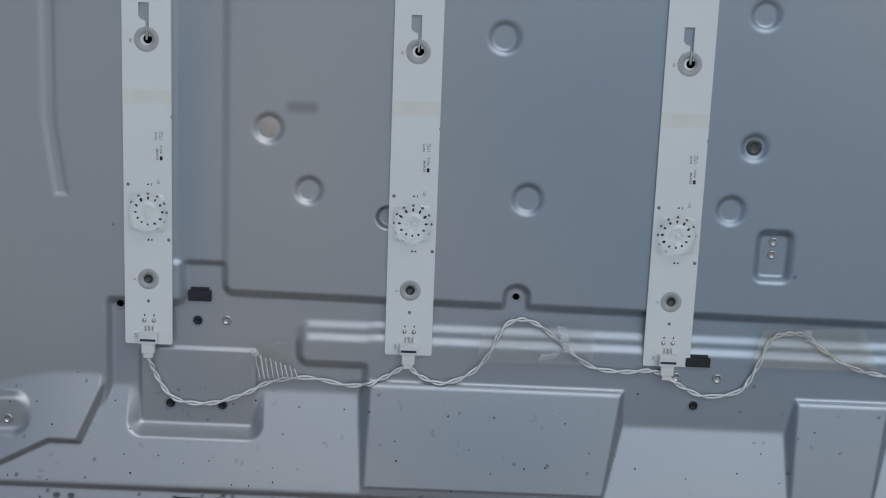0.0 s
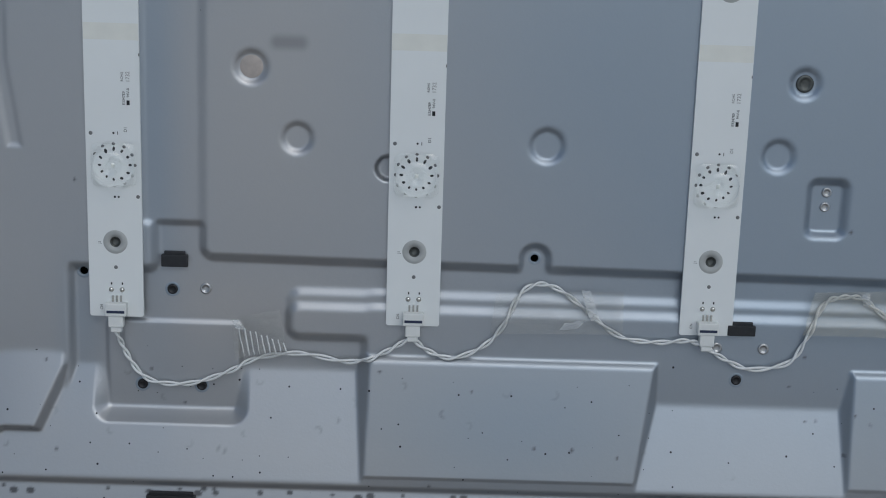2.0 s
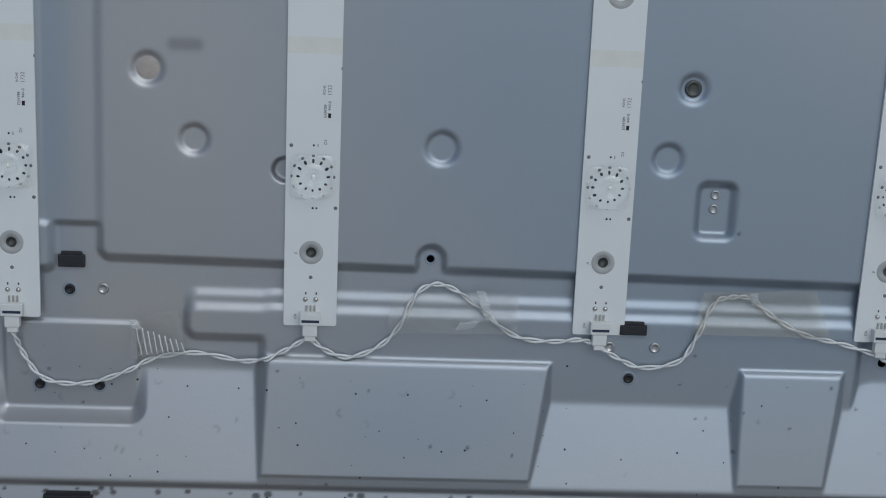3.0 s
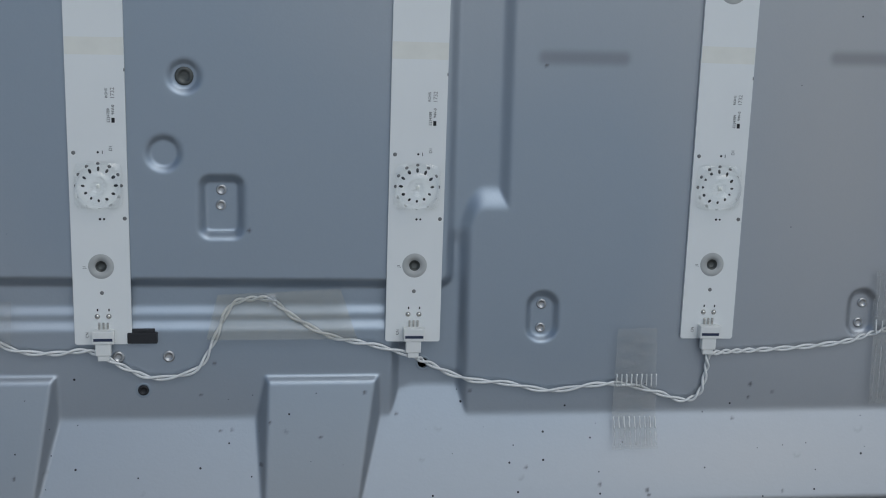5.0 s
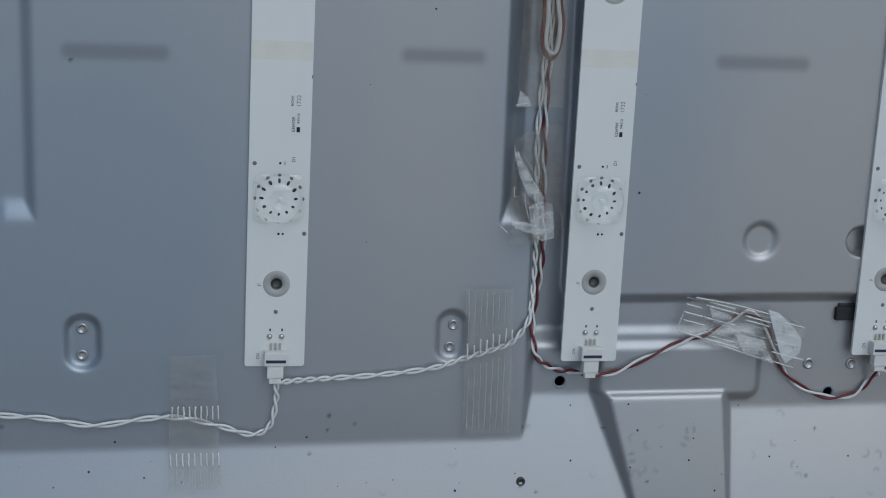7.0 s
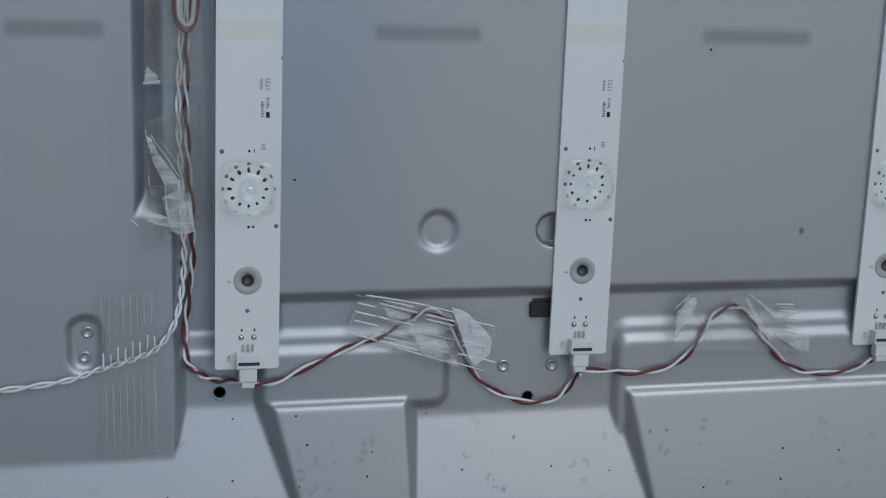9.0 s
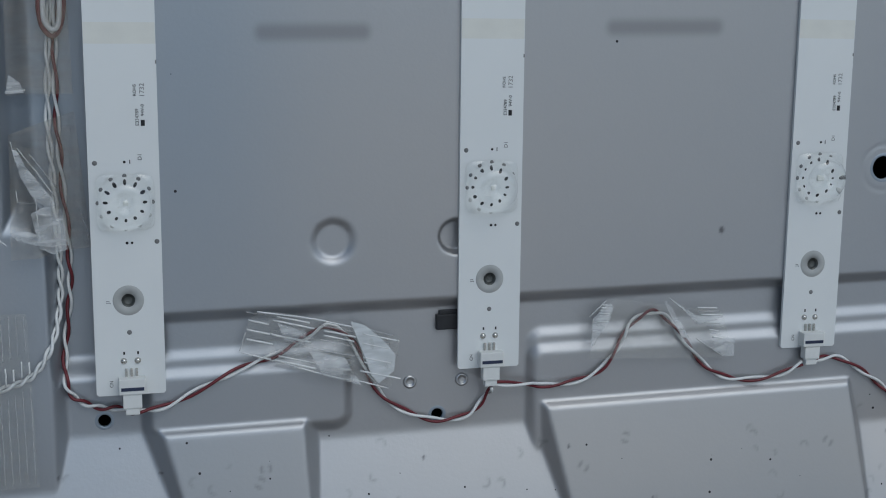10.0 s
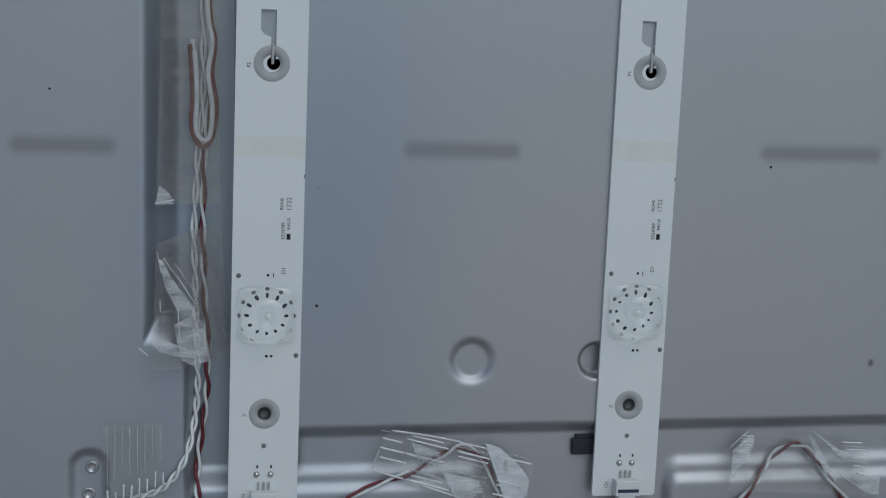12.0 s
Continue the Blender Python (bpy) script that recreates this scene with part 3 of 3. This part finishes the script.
def light_strip():
    s = empty("led_strip", Matrix.Identity(4), label="white led backlight strip with a clear lens fixed to the panel",
              category="led strip", group="backlight strips in a row")
    key = [(-3.2, 115.2), (-3.2, 109.6), (-2.2, 108.4), (-0.3, 107.6), (-0.3, 101.6)]
    key += circle(0.5, 100.5, 1.9, 14, math.radians(115), math.radians(425)) + [(1.1, 101.6), (1.1, 115.2)]
    edge = [(-10, -27.9), (-9.4, -28.5), (9.4, -28.5), (10, -27.9), (10, 215), (-10, 215)]
    part("board", plate(edge, [circle(0, 0, 2.0), key], 0.05, 1.25), BOARD, s)
    part("aged_band", block(-9.9, 9.9, 74.2, 80.2, 1.2, 1.262, 0), AGED, s, "yellowed band across the board")
    for r0, r1, z in ((2.0, 4.5, 0), (2.4, 5.1, 100.4)):
        smooth(part("washer", lathe([(r0, 1.2), (r0, 1.33), (r1 - 0.1, 1.33), (r1, 1.24)], 32, 0, z), WASHER, s, "grey ring round the fixing hole"))
    smooth(part("bushing", lathe([(2.0, 1.3), (1.7, 1.1), (1.45, 0.9), (1.3, 0.5), (1.1, 0.35), (0, 0.3)], 20), BUSH, s, "dull metal screw in the hole"))
    part("fixing_pin", block(-0.2, 0.6, 100.2, 106, 0.3, 1.9, 0.25), WASHER, s)
    # the lens with its ring of marks
    lens = part("lens", lens_shape(), DOME, s, "clear square plastic lens")
    smooth(lens)
    lens.visible_shadow = False
    # inner cup added under the dome only to catch a glint at its centre
    cup = smooth(part("inner_cup", lathe([(3.0, 1.4), (2.9, 2.6), (2.2, 3.9), (1.2, 4.7), (0.0, 5.0)], 24, 0.1, 28.9), DOME, lens, "clear inner cup added for a central glint"))
    cup.visible_shadow = False
    smooth(part("led_die", block(-0.6, 0.8, 28.2, 29.6, 1.2, 1.6, 0.2), EMITTER, lens))
    for i in range(12):
        a = i * math.pi / 6
        up_ = 0.5 + 0.5 * math.sin(a)
        bm = lathe([(0.52, 1.2), (0.48, 1.34), (0, 1.35)], 10)
        bm.transform(Matrix.Translation(at(0.1 + 5.0 * math.cos(a), 28.9 + 5.0 * math.sin(a))) @ Matrix.Rotation(-a, 4, "Y") @ Matrix.Diagonal((0.75 + 0.35 * up_, 1, 0.8 + 0.15 * (i % 3 == 1), 1)))
        part("ring_mark", bm, INK, lens)
        smooth(part("ring_dot", lathe([(0.66, 1.2), (0.6, 1.32), (0, 1.34)], 12, 0.1 + 7.6 * math.cos(a), 28.9 + 7.6 * math.sin(a)), FAINT_INK if up_ < 0.5 else GREY_INK, lens))
    for x, z, r in ((-8.1, 40.4, 0.75), (8.7, 17.2, 0.75), (0, -9.6, 0.75), (0.2, 40.6, 0.42), (0.2, 17.0, 0.45), (1.6, 17.0, 0.4)):
        smooth(part("dot", lathe([(r, 1.2), (r * 0.9, 1.31), (0, 1.31)], 14, x, z), GREY_INK if r > 0.6 else INK, s))
    # solder pads, socket and plug
    for x in (-1.9, 2.1):
        smooth(part("solder_joint", lathe([(1.0, 1.2), (0.8, 1.7), (0.3, 2.0), (0, 2.0)], 14, x, -18.2), SOLDER, s))
        part("polarity_mark", block(x - 0.1, x + 0.4, -16.3, -15.4, 1.2, 1.3, 0), INK, s)
    socket = part("socket", block(-3.6, 4.2, -27.6, -22.8, 1.2, 5.0, 0.35), NYLON, s, "white nylon socket")
    part("slot", block(-3.0, 3.6, -26.4, -25.4, 4.9, 5.12, 0), SLOT, socket, "dark blue slot")
    for x in (-1.3, 0.2, 1.7):
        part("pin", block(x - 0.35, x + 0.35, -22.9, -20.4, 1.25, 1.9, 0.12), SOLDER, socket)
    bm = block(-2.6, 2.9, -32.0, -27.4, 1.4, 4.6, 0.4)
    block(-1.9, 2.2, -34.0, -31.8, 1.8, 4.2, 0.4, bm)
    part("plug", bm, NYLON, s, "white plug with crimped wires")
    # print on the board
    up = lambda x, z, turn: Matrix.Translation(at(x, z, 1.33)) @ Matrix.Rotation(radians(turn), 4, "Y") @ Matrix.Rotation(radians(90), 4, "X")
    letters("print", "1732", 2.0, up(5.8, 61.1, -90), GREY_INK, s)
    letters("print", "ROHS", 1.3, up(3.7, 61.1, -90), INK, s)
    letters("print", "E334789", 1.4, up(4.2, 53.4, -90), INK, s)
    letters("print", "94V-0", 1.4, up(5.8, 55.4, -90), INK, s)
    part("print_block", block(5.2, 6.3, 50.9, 52.6, 1.2, 1.31, 0), INK, s)
    letters("print", "D1", 1.6, up(4.6, 42.0, -90), INK, s)
    letters("print", "J1", 1.4, up(-5.8, -0.2, -90), INK, s)
    letters("print", "P2", 1.4, up(-6.3, 99.8, -90), INK, s)
    part("edge_chip", block(9.7, 10.06, 68.6, 69.6, 0.9, 1.3, 0), GREY_INK, s)
    part("polarity_mark", block(1.6, 1.85, 40.0, 41.2, 1.2, 1.3, 0), INK, s)
    letters("print", "CN", 1.4, up(-5.6, -25.0, -90), INK, s)
    return s


def lens_shape():
    """A square base with rounded corners that swells into a low dome with a dimple."""
    bm = bmesh.new()
    n, rings = 40, []
    for size, p, h in ((8.4, 7, 1.27), (8.4, 7, 1.9), (8.1, 6, 2.1), (7.5, 2, 2.8), (7.4, 2, 5.0), (6.9, 2, 6.8), (5.8, 2, 8.0), (4.2, 2, 8.6), (2.4, 2, 8.4), (1.0, 2, 7.4)):
        ring = []
        for a in np.linspace(0, 2 * math.pi, n, endpoint=False):
            c, q = math.cos(a), math.sin(a)
            r = size / (abs(c) ** p + abs(q) ** p) ** (1 / p)
            ring.append(bm.verts.new(at(0.1 + r * c, 28.9 + r * q, h)))
        rings.append(ring)
    for a, b in zip(rings, rings[1:]):
        for i in range(n):
            bm.faces.new((a[i], a[(i + 1) % n], b[(i + 1) % n], b[i]))
    bm.faces.new(rings[-1])
    bmesh.ops.recalc_face_normals(bm, faces=bm.faces[:])
    return bm


first = light_strip()
poses = [Matrix.Translation(at(i * PITCH + d, e)) @ Matrix.Rotation(a, 4, "Y") for i, (d, a, e) in enumerate(zip(SHIFT, LEAN, RAISE))]
first.matrix_world = poses[0]
for m in poses[1:]:
    copy_thing(first, m)


# ---------------------------------------------------------------- wires
def rest(points, lift=1.6, ends=(2.6, 2.6), count=None):
    """A line over the sheet through (x, z) places, which lies on it but for its ends in the plugs."""
    length = sum(math.dist(a[:2], b[:2]) for a, b in zip(points, points[1:]))
    p = spline(points, count or max(12, int(length / 1.1)))
    h = height(p[:, 0], p[:, 1]) + lift
    k = 9
    pad_ = np.pad(h, k, mode="edge")
    h = np.maximum(h, np.convolve(pad_, np.ones(2 * k + 1) / (2 * k + 1), "valid"))
    s = np.linspace(0, length, len(p))
    for e, d in ((ends[0], s), (ends[1], length - s)):
        if e is not None:
            w = 1 - step01(d / 12)
            h = h * (1 - w) + np.maximum(h, e) * w
    return np.column_stack([p[:, 0], p[:, 1], h]), s


def pair(points, mats, label, pitch=15.0, radius=0.49, phase=0.0, ends=(2.6, 2.6), gap=0.62):
    core, s = rest(points, ends=ends)
    d = np.gradient(core, axis=0)
    d /= np.linalg.norm(d, axis=1)[:, None]
    side = np.cross(d, (0, 0, 1.0))
    side /= np.linalg.norm(side, axis=1)[:, None]
    up = np.cross(side, d)
    thing = empty("twisted_wire", Matrix.Translation(at(*core[len(core) // 2])), label=label, category="wire")
    a = phase + s / pitch * 2 * math.pi + 0.9 * np.sin(s / 23 + phase)
    for j, mat in enumerate(mats):
        ang = a + j * 2 * math.pi / len(mats)
        line = core + gap * (side * np.cos(ang)[:, None] + up * np.sin(ang)[:, None])
        ob = smooth(part("strand", tube(line, radius), mat, thing))
        ob.matrix_parent_inverse = thing.matrix_world.inverted()
    return thing


WW = (WIRE_WHITE, WIRE_WHITE)
RW = (WIRE_RED, WIRE_WHITE)
WHITE_LABEL = "twisted pair of white wires between two strips"
RED_LABEL = "twisted pair of red and white wires between strips"
pair([(0, -33), (3, -43), (11, -53), (26, -54.5), (41, -49.5), (52, -44), (68, -41.5), (87, -44), (100, -39.5), (110.3, -33)], WW, WHITE_LABEL)
pair([(111, -33), (118, -38.5), (127, -40.5), (138, -35.5), (145, -27.5), (151, -15.5), (158, -11.5), (166, -13.5), (176, -20.5), (189, -30), (203, -32), (215, -31), (221, -32.5)],
     WW, WHITE_LABEL, phase=1.1)
pair([(222, -33), (230, -38), (240, -41.5), (254, -38.5), (260, -29), (266, -16), (273, -13), (281, -13.5), (290, -20), (303, -26.5), (317, -29.5), (332, -33.5)], WW, WHITE_LABEL, phase=2)
pair([(332.5, -33.5), (339, -38), (351, -43), (368, -45), (384, -48), (401, -46), (413, -46), (426, -49.5), (436, -52.5), (442, -49.5), (444, -41), (444, -34)], WW, WHITE_LABEL, phase=0.4)
LEFT_RUN = [(444, -34), (453, -33.5), (464, -33), (481, -32), (498, -30), (508, -27), (518, -24), (526, -20.5), (532, -11), (534.5, 2), (534.5, 17), (534, 34), (533.5, 52), (534.5, 72),
            (536, 92), (536, 118), (537, 160)]
pair(LEFT_RUN, WW, "twisted pair of white wires running up the channel", phase=0.2, ends=(2.6, None))
RED_RUN = [(554, -33.5), (546, -33.5), (539, -31), (535, -26), (535, -15), (537, 0), (537.5, 15), (536.5, 36), (536, 55), (536.5, 75), (538, 95), (537.5, 118), (538, 160)]
pair(RED_RUN, RW, "twisted pair of red and white wires running up the channel", phase=1.4, pitch=19, ends=(2.6, None))
pair([(555, -33.5), (564, -32.5), (575, -27.5), (587, -22.5), (597, -19.5), (606, -15), (613, -12), (620, -17), (625, -28), (631, -37), (640, -42.5), (649, -45), (658, -43.5), (663, -38), (664, -34)],
     RW, RED_LABEL, phase=0.5, pitch=20)
pair([(665, -33), (679, -35), (690, -35), (700, -32), (707, -24.5), (712, -17.5), (719, -14), (724.5, -16), (731, -24.5), (739, -33.5), (749, -38), (763, -38), (773, -34)], RW, RED_LABEL, phase=1.5, pitch=19)
pair([(776, -33.5), (786, -33), (797, -39), (806, -46), (814, -54), (824, -60), (840, -58)], RW, RED_LABEL, phase=0.9, pitch=19, ends=(2.6, None))


def loop_bundle():
    """The spare length folded back on itself at the top of the channel."""
    thing = empty("wire_loop", Matrix.Translation(at(536, 90)), label="folded loop of red and white wires under clear tape", category="wire")
    for j, (mat, off) in enumerate(((WIRE_WHITE, 0.0), (WIRE_RED, 1.3), (WIRE_WHITE, -1.3))):
        w = 2.3 + off * 0.45
        pts = [(535.2 - w, 106.5 - 1.5 * j), (535.6 - w, 99), (535.9 - w, 90), (535.6 - w, 84), (535.3 - w * 0.6, 79.5 - off * 0.5), (536.3, 77.2 - off * 0.7), (537.0 + w * 0.6, 80),
               (536.8 + w, 88), (536.0 + w * 0.8, 97), (537.4 + w * 0.6, 106), (536.4 + w * 0.4, 116), (536.0 + w * 0.3, 150)]
        p = spline(pts, 90)
        h = height(p[:, 0], p[:, 1]) + 3.6 + 0.5 * j
        ob = smooth(part("strand", tube(np.column_stack([p, h]), 0.75), mat, thing))
        ob.matrix_parent_inverse = thing.matrix_world.inverted()


loop_bundle()


# ---------------------------------------------------------------- clear tape
def tape(name, corners, mat, label, lift=0.5, nu=60, nv=36, puff=0.0, wave=0.0, seed=1):
    """A film between four corners (lower left, lower right, upper right, upper left), laid over the sheet."""
    a, b, c, d = (np.array(p, float) for p in corners)
    u, v = np.meshgrid(np.linspace(0, 1, nu), np.linspace(0, 1, nv))
    p = (a * (1 - u)[..., None] + b * u[..., None]) * (1 - v)[..., None] + (d * (1 - u)[..., None] + c * u[..., None]) * v[..., None]
    h = height(p[..., 0], p[..., 1])
    bump = np.sin(np.pi * u) * np.sin(np.pi * v)
    h = h + lift + puff * bump + wave * (np.sin(u * 37 + seed + 3 * v) * np.sin(v * 9 + seed) + 0.6 * np.sin(u * 71 + v * 8)) * 0.5
    bm = bmesh.new()
    uv = bm.loops.layers.uv.new("film")
    grid = [[bm.verts.new(at(p[j, i, 0], p[j, i, 1], h[j, i])) for i in range(nu)] for j in range(nv)]
    for j in range(nv - 1):
        for i in range(nu - 1):
            f = bm.faces.new((grid[j][i], grid[j][i + 1], grid[j + 1][i + 1], grid[j + 1][i]))
            for loop, (jj, ii) in zip(f.loops, ((j, i), (j, i + 1), (j + 1, i + 1), (j + 1, i))):
                loop[uv].uv = (u[jj, ii], v[jj, ii])
    ob = smooth(part(name, bm, mat))
    return tagged(ob, label=label, category="tape")



def tape_thing(name, label, corners, film, ridges=(), patches=(), lift=3.2, wave=0.0, seed=1):
    """A tape of its film, the raised ridges in it and the milky folds; ridges are (x, z, x, z, material)."""
    mid = np.mean(np.array(corners, float), 0)
    thing = empty(name, Matrix.Translation(at(*mid)), label=label, category="tape")
    for q in [tape("film", corners, film, "", lift, wave=wave, seed=seed)]:
        del q["category"]
        q.parent = thing
        q.matrix_parent_inverse = thing.matrix_world.inverted()
    rng = random.Random(seed)
    for x0, z0, x1, z1, mat in ridges:
        t = np.linspace(0, 1, 7)
        x, z = x0 + (x1 - x0) * t + np.array([rng.uniform(-0.12, 0.12) for _ in t]), z0 + (z1 - z0) * t
        h = height(x, z) + lift + 0.1
        q = smooth(part("ridge", tube(np.column_stack([x, z, h]), rng.uniform(0.22, 0.36) if mat == RIDGE else rng.uniform(0.12, 0.22), 6), mat, thing))
        q.matrix_parent_inverse = thing.matrix_world.inverted()
    for outline in patches:
        c = np.mean(np.array(outline, float), 0)
        h = max(float(height(x, z)) for x, z in outline) + lift + rng.uniform(0.2, 0.5)
        q = part("milky_fold", plate(outline, [], h, h + 0.08), DENSE if len(outline) > 7 else MILKY, thing)
        q.matrix_parent_inverse = thing.matrix_world.inverted()
    return thing


rid = [(45.5 + 2.1 * i, -31.5 - 0.7 * i + 0.5 * (i % 2), 47.5 + 2.0 * i, -42.5 + 0.25 * i, RIDGE) for i in range(9)]
tape_thing("clear_tape", "clear tape with white ridges holding white wires down", [(44, -44), (64, -42), (61, -24), (43, -28)], TAPE, rid,
           [[(43, -28.5), (45.5, -28), (49.5, -33), (44.5, -31.5)]], seed=2)
tape_thing("clear_tape", "clear tape over a raised white wire", [(140, -30), (190, -29), (190, -13), (142, -15)], TAPE, (),
           [[(173.5, -12), (177, -12.3), (181, -23), (177.5, -24)], [(166, -28), (173, -27), (176, -23.5), (168, -25)]], 3.4, seed=4)
tape_thing("clear_tape", "yellowed clear tape over a raised white wire", [(258, -27), (312, -27), (306, -9), (262, -11)], TAPE_YELLOW, (),
           [[(279.5, -11), (282.5, -10.5), (283.5, -15), (280.5, -15.5)]], 3.4, seed=6)
rid = [(409.5 + 1.9 * i, -41.8, 409.5 + 1.9 * i, -46.6, RIDGE) for i in range(9)]
rid += [(408.8 + 2.0 * i, -58.2, 409 + 2.0 * i, -62.5, RIDGE) for i in range(9)] + [(409 + 2.0 * i, -62.5, 409.1 + 2.0 * i, -68.5, FAINT_RIDGE) for i in range(9)]
tape_thing("clear_tape", "clear tape with short white ridges over white wires", [(408, -70), (425.5, -70), (424, -24), (409, -24)], TAPE, rid, (), 2.4, seed=8)
rid = [(509.5 + 2.2 * i, -27 + 1.0 * i, 509.6 + 2.2 * i, -21.5 + 0.9 * i - 1.3 * (i % 2), RIDGE) for i in range(8)]
rid += [(509.5 + 2.1 * i, -3, 509.5 + 2.1 * i, -20 + i, FAINT_RIDGE) for i in range(8)] + [(510.2 + 2.1 * i, -31 + i, 510.2 + 2.1 * i, -53, FAINT_RIDGE) for i in range(8)]
tape_thing("clear_tape", "clear tape with pressed ridges over white wires", [(509, -55), (526, -54), (525, -2), (508, -2)], TAPE, rid, (), 2.4, seed=3)
tape_thing("clear_tape", "long clear tape over the folded wire loop", [(523, 60), (541, 60), (540, 125), (525, 125)], TAPE_WARM, [(523, 61, 528, 61.3, RIDGE)], [[(523, 60.6), (528, 60.8), (527, 63.5), (524, 66)]], 6.0, seed=11)
tape_thing("crumpled_tape", "crumpled clear tape over the wire bundle", [(522, 14), (544, 15), (541, 55), (523, 49)], TAPE_WARM,
           [(523.3, 47, 524.4, 41, FOLD), (524, 33, 524.4, 29.6, FOLD), (524.4, 29.6, 529, 28.6, FAINT_RIDGE), (525, 45, 534, 31, FOLD), (528, 43, 535, 33, FAINT_RIDGE), (530, 16.5, 538, 16, FOLD), (541, 27, 543.5, 18, FAINT_RIDGE), (518.5, 20.5, 521, 18.2, FOLD), (529, 30, 530, 19, FOLD), (533, 30, 533.6, 17, FAINT_RIDGE)],
           [[(523.6, 45), (525, 44.5), (527, 40), (535, 29), (533, 27.5), (529, 30), (525.5, 37)], [(528, 27), (532, 29), (536.5, 28), (537.5, 16.5), (533.5, 15.2), (530, 17)], [(522, 22), (527, 22), (531, 20.5), (534, 17.5), (529, 18), (524, 19.5)]], 5.0, 0.8, 5)
slant = -0.27
rid = []
dice = random.Random(21)
for i in range(11):
    for x0, x1 in ((588, 596), (596, 609), (610, 621), (623, 634)):
        a, b = x0 + dice.uniform(-1, 1.5), x1 - dice.uniform(-1, 2.5)
        za, zb = (-4.2 - 1.5 * i + slant * (v - 590) for v in (a, b))
        if dice.random() < (0.35 if x0 < 590 else 0.85) and zb > -33:
            rid.append((a, za, b, zb, RIDGE if dice.random() < 0.55 else FAINT_RIDGE))
rid += [(591, -5.3, 612, -10.0, RIDGE), (620, -12, 627.5, -31, FOLD), (586, -18, 599, -22, FOLD), (600, -22.5, 631, -32.6, RIDGE), (585.5, -17.5, 587.5, -12, FOLD)]
tape_thing("crumpled_tape", "crumpled clear tape over red and white wires", [(585, -18), (632, -33), (635, -17), (590, -5)], TAPE, rid,
           [[(619.5, -10.5), (624, -12), (630, -17.5), (633.5, -22), (633, -27), (628, -30.8), (625.8, -28), (623, -20)], [(597, -9.5), (606, -13), (605, -17), (599, -15)], [(606, -18), (617, -21), (622, -30), (610, -26)]], 3.6, 0.6, 7)
rid = [(701.5 - 0.25 * i, -10.3 - 0.9 * i, 705 - 0.2 * i, -10.6 - 0.9 * i, RIDGE) for i in range(7)]
rid += [(697.5, -14, 703, -9, FOLD), (698.5, -23, 703.5, -15, FOLD), (725, -9.5, 734.5, -17, FOLD), (734, -23, 743, -29.3, FOLD)]
rid += [(735 + i * 0.6, -13.2 - 1.2 * i, 742 + (i % 3), -13.6 - 1.25 * i, FAINT_RIDGE if i % 2 else RIDGE) for i in range(9)]
tape_thing("crumpled_tape", "creased clear tape over a red and white wire", [(696, -27), (747, -30), (744, -15), (703, -8)], TAPE, rid,
           [[(697.5, -14), (703, -9), (704.5, -10.5), (703, -15.5), (698.5, -21), (697, -24)], [(721.5, -9.5), (723, -9.5), (733, -25.5), (730.5, -26)],
            [(726, -10), (734, -15.5), (744, -16.5), (735, -18.5)], [(734, -23), (747, -23.5), (747, -29.5), (743, -29)]], 3.4, 0.4, 9)
